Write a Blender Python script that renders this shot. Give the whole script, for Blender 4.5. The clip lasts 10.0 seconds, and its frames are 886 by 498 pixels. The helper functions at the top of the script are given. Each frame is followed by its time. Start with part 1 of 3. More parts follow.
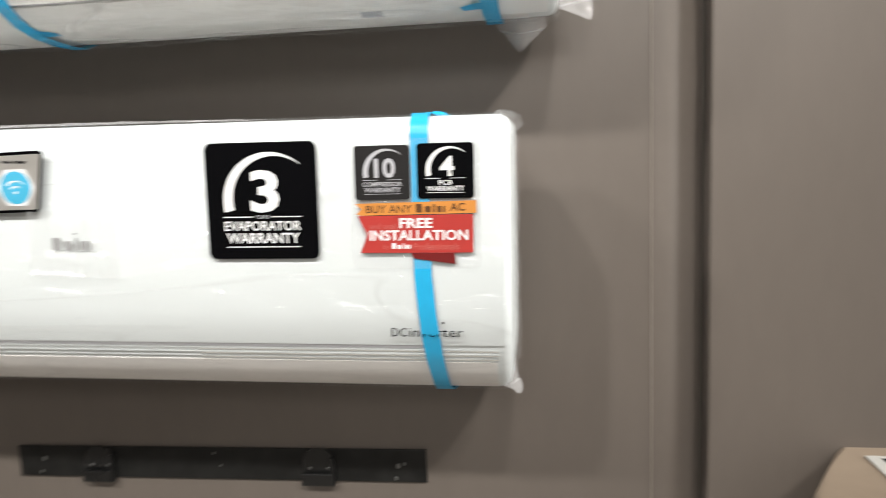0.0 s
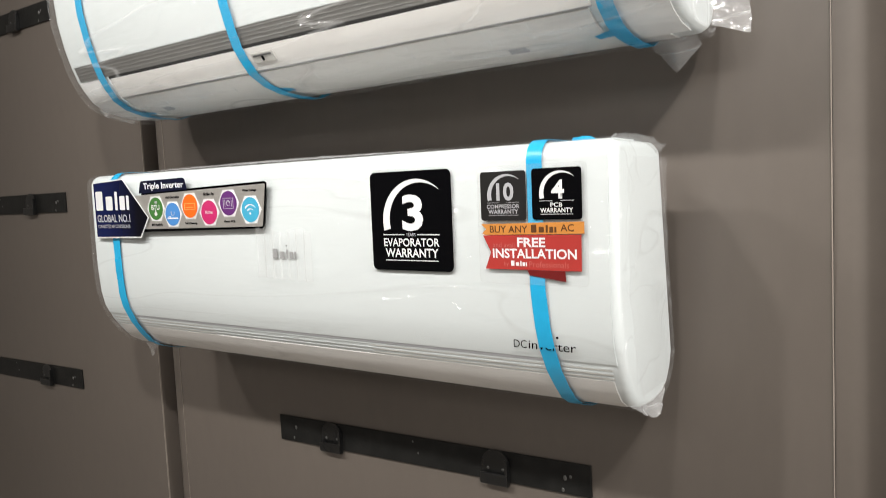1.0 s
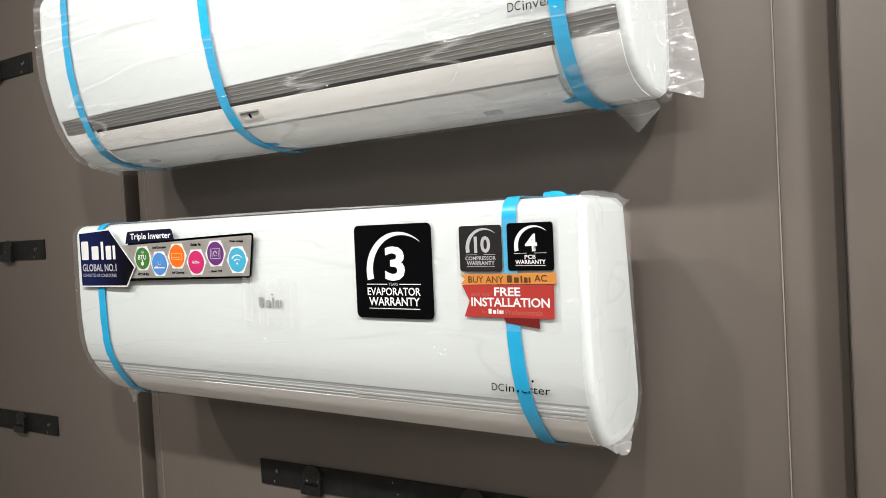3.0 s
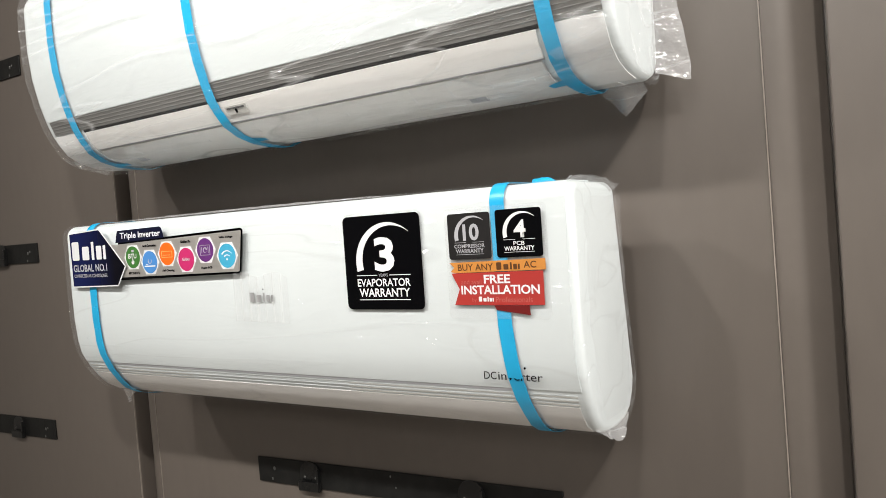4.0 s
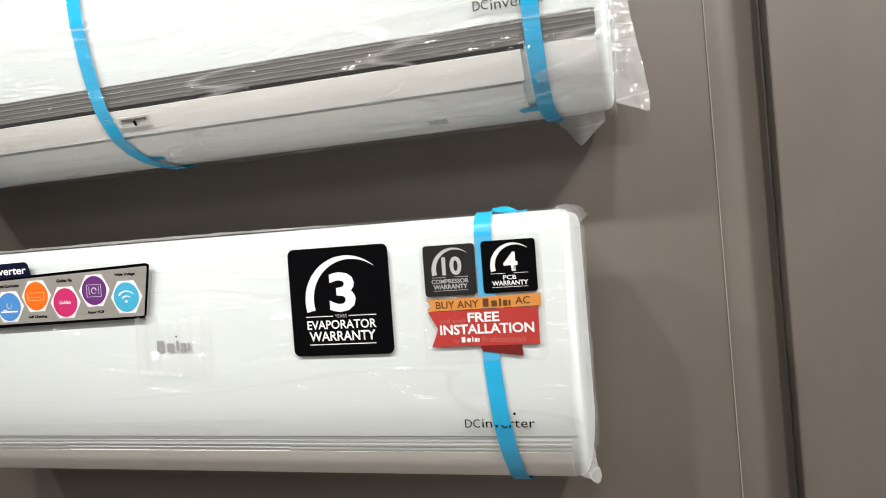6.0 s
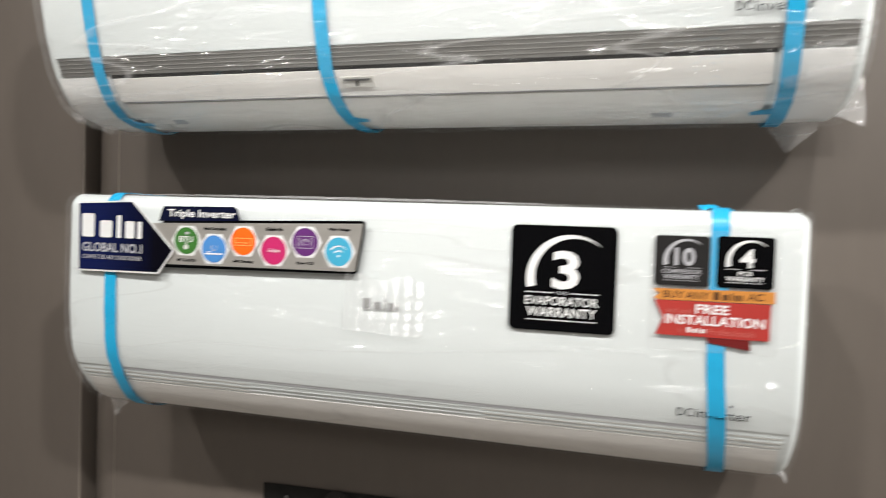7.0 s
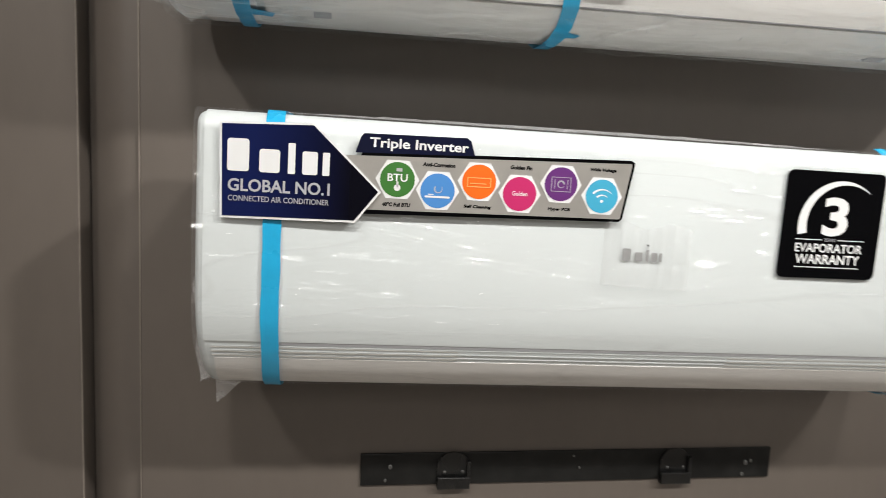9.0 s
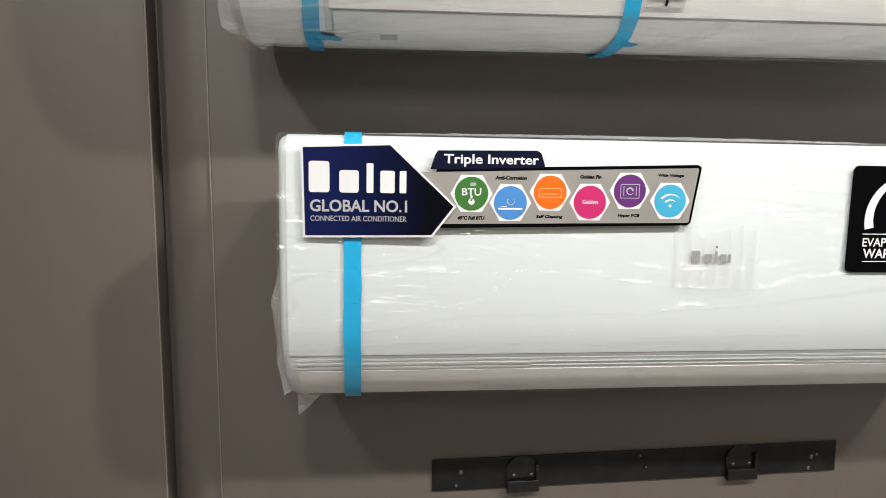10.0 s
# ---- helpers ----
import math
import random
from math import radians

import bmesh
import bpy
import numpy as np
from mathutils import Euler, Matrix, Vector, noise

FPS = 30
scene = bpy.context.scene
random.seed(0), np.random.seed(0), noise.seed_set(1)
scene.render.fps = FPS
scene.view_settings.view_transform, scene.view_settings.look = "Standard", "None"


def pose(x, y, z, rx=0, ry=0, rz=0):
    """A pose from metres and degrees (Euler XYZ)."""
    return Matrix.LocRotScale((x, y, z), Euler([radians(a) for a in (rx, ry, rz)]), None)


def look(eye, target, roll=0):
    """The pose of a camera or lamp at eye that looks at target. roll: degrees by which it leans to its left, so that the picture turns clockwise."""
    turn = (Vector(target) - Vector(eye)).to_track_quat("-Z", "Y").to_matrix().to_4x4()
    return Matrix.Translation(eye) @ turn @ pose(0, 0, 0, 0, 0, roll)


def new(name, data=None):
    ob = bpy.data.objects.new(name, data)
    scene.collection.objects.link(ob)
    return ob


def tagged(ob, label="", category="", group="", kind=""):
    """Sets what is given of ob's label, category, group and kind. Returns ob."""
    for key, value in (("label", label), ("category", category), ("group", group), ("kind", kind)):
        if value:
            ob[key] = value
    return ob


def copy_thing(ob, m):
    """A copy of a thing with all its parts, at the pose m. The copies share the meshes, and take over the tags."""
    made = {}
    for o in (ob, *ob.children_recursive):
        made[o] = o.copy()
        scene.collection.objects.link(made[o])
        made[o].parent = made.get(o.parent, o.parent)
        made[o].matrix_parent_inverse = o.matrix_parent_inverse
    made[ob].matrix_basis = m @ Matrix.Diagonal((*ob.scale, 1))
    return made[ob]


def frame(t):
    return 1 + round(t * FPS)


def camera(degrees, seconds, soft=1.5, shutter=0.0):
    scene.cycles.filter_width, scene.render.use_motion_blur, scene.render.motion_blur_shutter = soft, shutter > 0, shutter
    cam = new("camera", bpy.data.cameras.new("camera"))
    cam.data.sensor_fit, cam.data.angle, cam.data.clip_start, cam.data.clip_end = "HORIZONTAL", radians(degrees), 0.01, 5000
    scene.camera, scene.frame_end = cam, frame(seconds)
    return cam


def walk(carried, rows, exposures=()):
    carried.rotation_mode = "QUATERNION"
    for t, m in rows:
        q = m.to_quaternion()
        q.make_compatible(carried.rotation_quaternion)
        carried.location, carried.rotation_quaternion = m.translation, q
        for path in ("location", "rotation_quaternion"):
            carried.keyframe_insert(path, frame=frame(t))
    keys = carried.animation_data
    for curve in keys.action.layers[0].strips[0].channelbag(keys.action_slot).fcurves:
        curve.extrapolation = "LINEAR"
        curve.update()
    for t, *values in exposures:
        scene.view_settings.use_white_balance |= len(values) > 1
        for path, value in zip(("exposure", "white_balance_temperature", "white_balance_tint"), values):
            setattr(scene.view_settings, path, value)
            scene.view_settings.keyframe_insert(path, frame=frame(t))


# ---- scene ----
cam = camera(62.9, 10.0, soft=0.7, shutter=0.35)
PATH = [
    (0, (0.91, -0.939, 1.473), (0.63, 1.026, 1.23), -2.0),
    (0.3, (1.007, -0.955, 1.474), (0.31, 0.898, 1.189), -0.9),
    (0.5, (1.086, -0.914, 1.454), (0.212, 0.849, 1.094), 1.1),
    (0.7, (1.119, -0.895, 1.465), (0.095, 0.796, 1.162), -0.5),
    (1, (1.146, -0.924, 1.467), (0.032, 0.73, 1.318), -2.8),
    (1.2, (1.15, -0.933, 1.469), (-0.006, 0.694, 1.335), -1.0),
    (1.5, (1.171, -0.954, 1.465), (0.069, 0.714, 1.432), -0.9),
    (2, (1.191, -0.962, 1.473), (0.194, 0.772, 1.477), -1.3),
    (2.5, (1.174, -0.987, 1.479), (0.188, 0.754, 1.471), -0.3),
    (2.7, (1.163, -0.981, 1.481), (0.144, 0.74, 1.454), -1.4),
    (3.8, (1.174, -0.972, 1.494), (0.157, 0.749, 1.437), -5.4),
    (4, (1.173, -0.965, 1.473), (0.131, 0.741, 1.419), -4.5),
    (4.5, (1.15, -0.939, 1.474), (0.091, 0.756, 1.382), -5.4),
    (5, (1.156, -0.928, 1.462), (0.166, 0.809, 1.39), -3.7),
    (5.2, (1.139, -0.913, 1.475), (0.197, 0.848, 1.362), -5.2),
    (6.3, (0.889, -1.019, 1.493), (0.455, 0.934, 1.513), -3.4),
    (6.5, (0.864, -1.049, 1.491), (0.389, 0.894, 1.513), -1.0),
    (6.8, (0.797, -1.049, 1.485), (0.264, 0.879, 1.486), 1.8),
    (7, (0.708, -1.053, 1.486), (0.16, 0.87, 1.443), 1.5),
    (7.2, (0.638, -1.003, 1.485), (-0.074, 0.865, 1.432), -2.9),
    (7.5, (0.496, -0.967, 1.499), (-0.111, 0.938, 1.468), -9.6),
    (7.7, (0.459, -0.922, 1.497), (-0.137, 0.986, 1.43), -8.3),
    (8, (0.353, -0.902, 1.494), (-0.075, 1.046, 1.339), -4.2),
    (8.2, (0.314, -0.891, 1.476), (-0.076, 1.06, 1.277), -1.7),
    (8.5, (0.191, -0.901, 1.465), (0.113, 1.081, 1.21), 1.4),
    (8.7, (0.113, -0.934, 1.479), (0.166, 1.047, 1.209), 2.5),
    (9, (0.048, -0.966, 1.502), (0.328, 0.995, 1.227), 3.0),
    (9.2, (0.017, -0.979, 1.501), (0.373, 0.974, 1.256), 2.1),
    (9.5, (-0.004, -0.972, 1.507), (0.298, 0.989, 1.253), 0.9),
    (10, (-0.011, -0.981, 1.513), (0.205, 0.989, 1.244), 0.4),
]
walk(cam, [(t, look(eye, target, roll)) for t, eye, target, roll in PATH], [(0.0, 0.14), (0.3, 0.08), (0.8, -0.07), (6.0, -0.09), (7.5, -0.20), (8.5, -0.24), (10.0, -0.08)])

# ---- light: a closed shop room with ceiling lamps, an added side light and fill ----
world = bpy.data.worlds.new("world")
scene.world = world
world.use_nodes = True
world.node_tree.nodes["Background"].inputs[0].default_value = (1.0, 0.96, 0.9, 1)
world.node_tree.nodes["Background"].inputs[1].default_value = 0.03


def area_lamp(x, y, z, watts, size, target, beam):
    data = bpy.data.lights.new("area_lamp", "AREA")
    data.shape, data.size, data.energy, data.color = "DISK", size, watts, (1.0, 0.974, 0.934)
    ob = new("area_lamp", data)
    data.spread = radians(beam)
    ob.matrix_world = look((x, y, z), target)
    return ob


# the shop's row of four ceiling lamps
for lamp_x, watts in ((-1.35, 5.0), (-0.15, 5.6), (1.10, 4.4), (2.30, 9.8)):
    area_lamp(lamp_x, -2.2, 3.36, watts, 0.13, (0.42, 0.0, 1.75), 60)
# unseen light added to the right: brightens the casing ends, tall for soft shadows
side_light = area_lamp(3.00, -0.27, 1.80, 34, 0.5, (0.9, -0.14, 1.55), 140)
side_light.name = "added_side_light"
side_light.data.shape, side_light.data.size_y = "RECTANGLE", 1.7
# broad unseen fill lamp, added to lift the shadows and light the floor
area_lamp(0.50, -4.8, 3.42, 66, 1.6, (0.45, -3.0, 0.0), 170)


# ---- materials ----
def material(name, colour, rough=0.5, metal=0.0, grain=0.06, scale=40.0, bump=0.0, bump_scale=200.0, coat=0.0, stretch=(1, 1, 1), specular=0.5):
    """A surface whose colour and gloss vary at two scales, with fine relief."""
    m = bpy.data.materials.new(name)
    m.use_nodes = True
    n, l = m.node_tree.nodes, m.node_tree.links
    b = n["Principled BSDF"]
    b.inputs["Roughness"].default_value, b.inputs["Metallic"].default_value = rough, metal
    b.inputs["Coat Weight"].default_value = coat
    b.inputs["Specular IOR Level"].default_value = specular
    co, mp = n.new("ShaderNodeTexCoord"), n.new("ShaderNodeMapping")
    mp.inputs["Scale"].default_value = stretch
    l.new(co.outputs["Object"], mp.inputs[0])
    fine, broad = n.new("ShaderNodeTexNoise"), n.new("ShaderNodeTexNoise")
    fine.inputs["Scale"].default_value, broad.inputs["Scale"].default_value = scale, scale / 14
    fine.inputs["Detail"].default_value = broad.inputs["Detail"].default_value = 6
    for t in (fine, broad):
        l.new(mp.outputs[0], t.inputs["Vector"])
    add = n.new("ShaderNodeMath")
    add.operation = "ADD"
    l.new(fine.outputs[0], add.inputs[0]), l.new(broad.outputs[0], add.inputs[1])
    ramp = n.new("ShaderNodeMapRange")
    ramp.inputs[1].default_value, ramp.inputs[2].default_value = 0.6, 1.4
    ramp.inputs[3].default_value, ramp.inputs[4].default_value = 1 - grain, 1 + grain
    l.new(add.outputs[0], ramp.inputs[0])
    mix = n.new("ShaderNodeVectorMath")
    mix.operation = "SCALE"
    mix.inputs[0].default_value = colour
    l.new(ramp.outputs[0], mix.inputs[3]), l.new(mix.outputs[0], b.inputs["Base Color"])
    rr = n.new("ShaderNodeMapRange")
    rr.inputs[3].default_value, rr.inputs[4].default_value = max(rough - 0.06, 0.02), min(rough + 0.06, 1)
    l.new(broad.outputs[0], rr.inputs[0]), l.new(rr.outputs[0], b.inputs["Roughness"])
    if bump:
        t, bp = n.new("ShaderNodeTexNoise"), n.new("ShaderNodeBump")
        t.inputs["Scale"].default_value, bp.inputs["Strength"].default_value, bp.inputs["Distance"].default_value = bump_scale, bump, 0.001
        l.new(mp.outputs[0], t.inputs["Vector"]), l.new(t.outputs[0], bp.inputs["Height"]), l.new(bp.outputs[0], b.inputs["Normal"])
    return m


def film_material(name, gloss, milk, fold=0.12, crinkle=0.012, haze=0.62, often=0.9):
    """Thin clear packing film: mostly see-through, a weak sharp gloss and a little milkiness, with wrinkles."""
    m = bpy.data.materials.new(name)
    m.use_nodes = True
    n, l = m.node_tree.nodes, m.node_tree.links
    n.remove(n["Principled BSDF"])
    out = n["Material Output"]
    clear, shine, white = n.new("ShaderNodeBsdfTransparent"), n.new("ShaderNodeBsdfGlossy"), n.new("ShaderNodeBsdfDiffuse")
    clear.inputs[0].default_value = (1, 1, 1, 1)
    white.inputs[0].default_value = (haze, haze, haze, 1)
    shine.inputs["Roughness"].default_value = 0.11
    co, mp = n.new("ShaderNodeTexCoord"), n.new("ShaderNodeMapping")
    mp.inputs["Scale"].default_value = (4.5, 13.0, 18.0)
    flat = n.new("ShaderNodeMapping")
    flat.inputs["Scale"].default_value = (1.9, 9.0, 15.0)
    l.new(co.outputs["Object"], flat.inputs[0])
    l.new(co.outputs["Object"], mp.inputs[0])
    noise_a, noise_b = n.new("ShaderNodeTexNoise"), n.new("ShaderNodeTexNoise")
    noise_a.inputs["Scale"].default_value, noise_b.inputs["Scale"].default_value = 1.3, 5.0
    noise_a.inputs["Distortion"].default_value = 1.5
    add, bump = n.new("ShaderNodeMath"), n.new("ShaderNodeBump")
    add.operation, add.inputs[2].default_value = "MULTIPLY_ADD", 0.0
    for t in (noise_a, noise_b):
        l.new(mp.outputs[0], t.inputs["Vector"])
    add.inputs[1].default_value = 0.33
    l.new(noise_b.outputs[0], add.inputs[0]), l.new(noise_a.outputs[0], add.inputs[2])
    bump.inputs["Strength"].default_value, bump.inputs["Distance"].default_value = 0.7, crinkle
    l.new(add.outputs[0], bump.inputs["Height"])
    l.new(bump.outputs[0], shine.inputs["Normal"])
    one, two = n.new("ShaderNodeMixShader"), n.new("ShaderNodeMixShader")
    folds, level = n.new("ShaderNodeTexNoise"), n.new("ShaderNodeMapRange")
    folds.inputs["Scale"].default_value, folds.inputs["Detail"].default_value, folds.inputs["Distortion"].default_value = often, 1.0, 0.8
    l.new(flat.outputs[0], folds.inputs["Vector"])
    near = n.new("ShaderNodeMath")
    near.operation, near.inputs[1].default_value = "SUBTRACT", 0.5
    size = n.new("ShaderNodeMath")
    size.operation = "ABSOLUTE"
    l.new(folds.outputs[0], near.inputs[0]), l.new(near.outputs[0], size.inputs[0])
    level.inputs[1].default_value, level.inputs[2].default_value = 0.0, 0.02 * often / 0.9
    level.inputs[3].default_value, level.inputs[4].default_value = milk + fold, milk
    l.new(size.outputs[0], level.inputs[0]), l.new(level.outputs[0], one.inputs[0])
    two.inputs[0].default_value = gloss
    l.new(clear.outputs[0], one.inputs[1]), l.new(white.outputs[0], one.inputs[2])
    l.new(one.outputs[0], two.inputs[1]), l.new(shine.outputs[0], two.inputs[2])
    l.new(two.outputs[0], out.inputs[0])
    return m


LAMINATE = material("taupe_laminate", (0.115, 0.097, 0.083), 0.42, grain=0.05, scale=55, bump=0.06, bump_scale=420, stretch=(1, 1, 0.35))
CHANNEL = material("taupe_channel", (0.115, 0.097, 0.083), 0.45, grain=0.05, scale=55, bump=0.06, bump_scale=420)
WHITE = material("white_plastic", (0.612, 0.648, 0.648), 0.32, grain=0.012, scale=18)
CREAM = material("white_louver_plastic", (0.70, 0.685, 0.66), 0.38, grain=0.03, scale=26)
# the casing's white made brighter, to paint light on its end pieces
LIT_END = material("brightened_white_plastic", (0.84, 0.84, 0.83), 0.5, grain=0.015, scale=18)
GREY = material("grey_trim_plastic", (0.130, 0.127, 0.119), 0.42, grain=0.12, scale=60, stretch=(0.2, 1, 1))
# flat black that paints the shade inside gaps and slots
SHADOW_GAP = material("black_gap_shade", (0.003, 0.003, 0.003), 0.7, specular=0.1)
STEEL = material("black_painted_steel", (0.0085, 0.0085, 0.0080), 0.45, metal=0.0, grain=0.75, scale=38, bump=0.25, bump_scale=160, specular=0.25)
HOOK = material("glossy_black_steel", (0.006, 0.006, 0.006), 0.28, grain=0.5, scale=60, bump=0.25, bump_scale=90)
SCUFF = material("bare_scuffed_steel", (0.15, 0.15, 0.145), 0.35, metal=0.7, grain=0.4, scale=200)
TAPE = material("cyan_packing_tape", (0.014, 0.34, 0.60), 0.28, grain=0.08, scale=70, bump=0.15, bump_scale=260)
BLACK = material("black_print", (0.0025, 0.0025, 0.003), 0.25, grain=0.1, scale=30, specular=0.03)
FADED = material("greyed_black_print", (0.016, 0.015, 0.015), 0.28, grain=0.1, scale=30, specular=0.25)
NAVY = material("navy_print", (0.004, 0.0055, 0.022), 0.25, grain=0.25, scale=22, specular=0.25)
PAPER = material("white_print", (0.68, 0.68, 0.68), 0.35, grain=0.02)
DIM = material("pale_grey_print", (0.38, 0.38, 0.40), 0.35, grain=0.05)
NAVY_FADE = material("navy_to_black_print", (0.004, 0.006, 0.030), 0.25, grain=0.1, scale=22, specular=0.12)
tree = NAVY_FADE.node_tree
place, axis, span, blend = (tree.nodes.new(k) for k in ("ShaderNodeTexCoord", "ShaderNodeSeparateXYZ", "ShaderNodeMapRange", "ShaderNodeMixRGB"))
span.inputs[1].default_value, span.inputs[2].default_value = -0.43, -0.33
blend.inputs[1].default_value, blend.inputs[2].default_value = (0.006, 0.010, 0.055, 1), (0.002, 0.002, 0.005, 1)
tree.links.new(place.outputs["Object"], axis.inputs[0]), tree.links.new(axis.outputs[0], span.inputs[0])
tree.links.new(span.outputs[0], blend.inputs[0]), tree.links.new(blend.outputs[0], tree.nodes["Principled BSDF"].inputs["Base Color"])
DARKDIM = material("dark_grey_print", (0.075, 0.075, 0.075), 0.35, grain=0.05)
LIGHT = material("pale_silver_plastic", (0.50, 0.49, 0.46), 0.3, grain=0.05)
LOGO = material("mid_grey_print", (0.23, 0.23, 0.23), 0.35, grain=0.05)
SILVER = material("brushed_silver_print", (0.46, 0.44, 0.41), 0.30, metal=0.55, grain=0.10, scale=30)
ORANGE_BAND = material("amber_print", (0.52, 0.21, 0.045), 0.3, grain=0.05)
BROWN = material("dark_brown_print", (0.09, 0.035, 0.01), 0.35)
RED = material("red_print", (0.36, 0.034, 0.028), 0.3, grain=0.06)
DARK_RED = material("dark_red_print", (0.13, 0.009, 0.009), 0.3, grain=0.06)
PINK_RED = material("pale_red_print", (0.46, 0.12, 0.10), 0.3)
PINK_ORANGE = material("pale_orange_print", (0.90, 0.36, 0.12), 0.3)
ICON = {
    "green": material("green_print", (0.040, 0.15, 0.028), 0.3, grain=0.08),
    "blue": material("blue_print", (0.06, 0.21, 0.50), 0.3, grain=0.05),
    "orange": material("orange_print", (0.76, 0.125, 0.009), 0.3, grain=0.05),
    "pink": material("pink_print", (0.46, 0.022, 0.12), 0.3, grain=0.05),
    "purple": material("purple_print", (0.11, 0.025, 0.15), 0.3, grain=0.08),
    "cyan": material("cyan_print", (0.05, 0.33, 0.50), 0.3, grain=0.05),
}
FILM = film_material("clear_packing_film", 0.042, 0.025, 0.095, 0.020)
HEAVY = film_material("crinkled_packing_film", 0.065, 0.03, 0.22, 0.036, 0.80, 1.2)
LOOSE = film_material("crumpled_packing_film", 0.06, 0.23, 0.08, 0.014, 0.9)
CLEAR = film_material("clear_sticker_sheet", 0.04, 0.06, 0.0, 0.004, 0.85)
PATCH = film_material("rippled_clear_patch", 0.06, 0.08, 0.0, 0.004, 1.0)
BEIGE = material("beige_plastic", (0.27, 0.21, 0.155), 0.4, grain=0.05)
FLOOR = material("grey_floor_tile", (0.72, 0.67, 0.62), 0.3, grain=0.1, scale=12)
PLASTER = material("off_white_plaster", (0.58, 0.56, 0.53), 0.8, grain=0.04, scale=20, bump=0.1)


# ---- mesh helpers ----
def part(name, bm, mat, parent=None, label="", smooth=False):
    bmesh.ops.recalc_face_normals(bm, faces=bm.faces)
    data = bpy.data.meshes.new(name)
    bm.to_mesh(data)
    bm.free()
    data.materials.append(mat)
    if smooth:
        for p in data.polygons:
            p.use_smooth = True
        data.set_sharp_from_angle(angle=radians(35))
    ob = new(name, data)
    ob.parent = parent
    return tagged(ob, label)


def box(x0, x1, y0, y1, z0, z1, bevel=0.0, bm=None):
    bm = bm or bmesh.new()
    made = bmesh.ops.create_cube(bm, size=1, matrix=Matrix.Translation(((x0 + x1) / 2, (y0 + y1) / 2, (z0 + z1) / 2)) @ Matrix.Diagonal((x1 - x0, y1 - y0, z1 - z0, 1)))
    if bevel:
        edges = list({e for v in made["verts"] for e in v.link_edges})
        bmesh.ops.bevel(bm, geom=edges, offset=bevel, segments=2, affect="EDGES", profile=0.5)
    return bm


def arc(cy, cz, r, a0, a1, n):
    return [(cy + r * math.cos(radians(a0 + (a1 - a0) * i / n)), cz + r * math.sin(radians(a0 + (a1 - a0) * i / n))) for i in range(n + 1)]


def grown(profile, d):
    """The open or closed profile moved outwards by d; it runs from the back's top over the front to the back's foot."""
    out, k = [], len(profile)
    for i, (y, z) in enumerate(profile):
        (ya, za), (yb, zb) = profile[max(i - 1, 0)], profile[min(i + 1, k - 1)]
        ty, tz = yb - ya, zb - za
        s = math.hypot(ty, tz) or 1
        out.append((y + d * tz / s, z - d * ty / s))
    return out


def loft(rings, closed=True, caps=True):
    """A skin through rings of points."""
    bm = bmesh.new()
    rows = [[bm.verts.new(p) for p in ring] for ring in rings]
    for a, b in zip(rows, rows[1:]):
        n = len(a)
        for i in range(n if closed else n - 1):
            bm.faces.new((a[i], a[(i + 1) % n], b[(i + 1) % n], b[i]))
    if caps:
        bm.faces.new(rows[0]), bm.faces.new(rows[-1])
    return bm


def tuck(z, foot, depth):
    """How far a casing's end draws in towards its foot."""
    return depth * max(0.0, min(1.0, (foot - z) / 0.09)) ** 1.7


def shell(profile, x0, x1, rounding=0.012, foot=0.0, depth=0.0):
    """A casing with this profile and rounded ends."""
    rings = []
    for s, x, way in ((0, x0, 1), (1, x1, -1)):
        group = []
        for k in range(5):
            a = radians(90 * k / 4)
            group.append([(x + way * (rounding * (1 - math.sin(a)) + tuck(z, foot, depth)), y, z) for y, z in grown(profile, -rounding * (1 - math.cos(a)))])
        rings += group[::-1] if s == 0 else group
    return loft(rings)


def band(profile, x0, x1, thick):
    """A strip that follows part of a profile, with thickness."""
    outer = grown(profile, thick)
    ring = profile + outer[::-1]
    return loft([[(x, y, z) for y, z in ring] for x in (x0, x1)])


def plate(points, y, thick=0.0004):
    """A flat printed shape, upright, facing -y, from its outline in x and z."""
    bm = bmesh.new()
    front = [bm.verts.new((x, y - thick, z)) for x, z in points]
    back = [bm.verts.new((x, y, z)) for x, z in points]
    bm.faces.new(front)
    for i in range(len(points)):
        j = (i + 1) % len(points)
        bm.faces.new((front[i], front[j], back[j], back[i]))
    return bm


def rounded(x0, x1, z0, z1, r, n=5):
    pts = []
    for cx, cz, a in ((x1 - r, z1 - r, 0), (x0 + r, z1 - r, 90), (x0 + r, z0 + r, 180), (x1 - r, z0 + r, 270)):
        pts += [(cx + r * math.cos(radians(a + 90 * i / n)), cz + r * math.sin(radians(a + 90 * i / n))) for i in range(n + 1)]
    return pts


def disc(cx, cz, r, n=28, start=0):
    return [(cx + r * math.cos(radians(start + 360 * i / n)), cz + r * math.sin(radians(start + 360 * i / n))) for i in range(n)]


def swoosh(cx, cz, r, a0, a1, thick, n=26):
    """A tapering arc."""
    outer = [(cx + r * math.cos(radians(a0 + (a1 - a0) * i / n)), cz + r * math.sin(radians(a0 + (a1 - a0) * i / n))) for i in range(n + 1)]
    inner = []
    for i in range(n + 1):
        a, q = radians(a0 + (a1 - a0) * i / n), r - thick * (1 - (i / n) ** 1.6) - 0.0003
        inner.append((cx + q * math.cos(a), cz + q * math.sin(a)))
    return outer + inner[::-1]


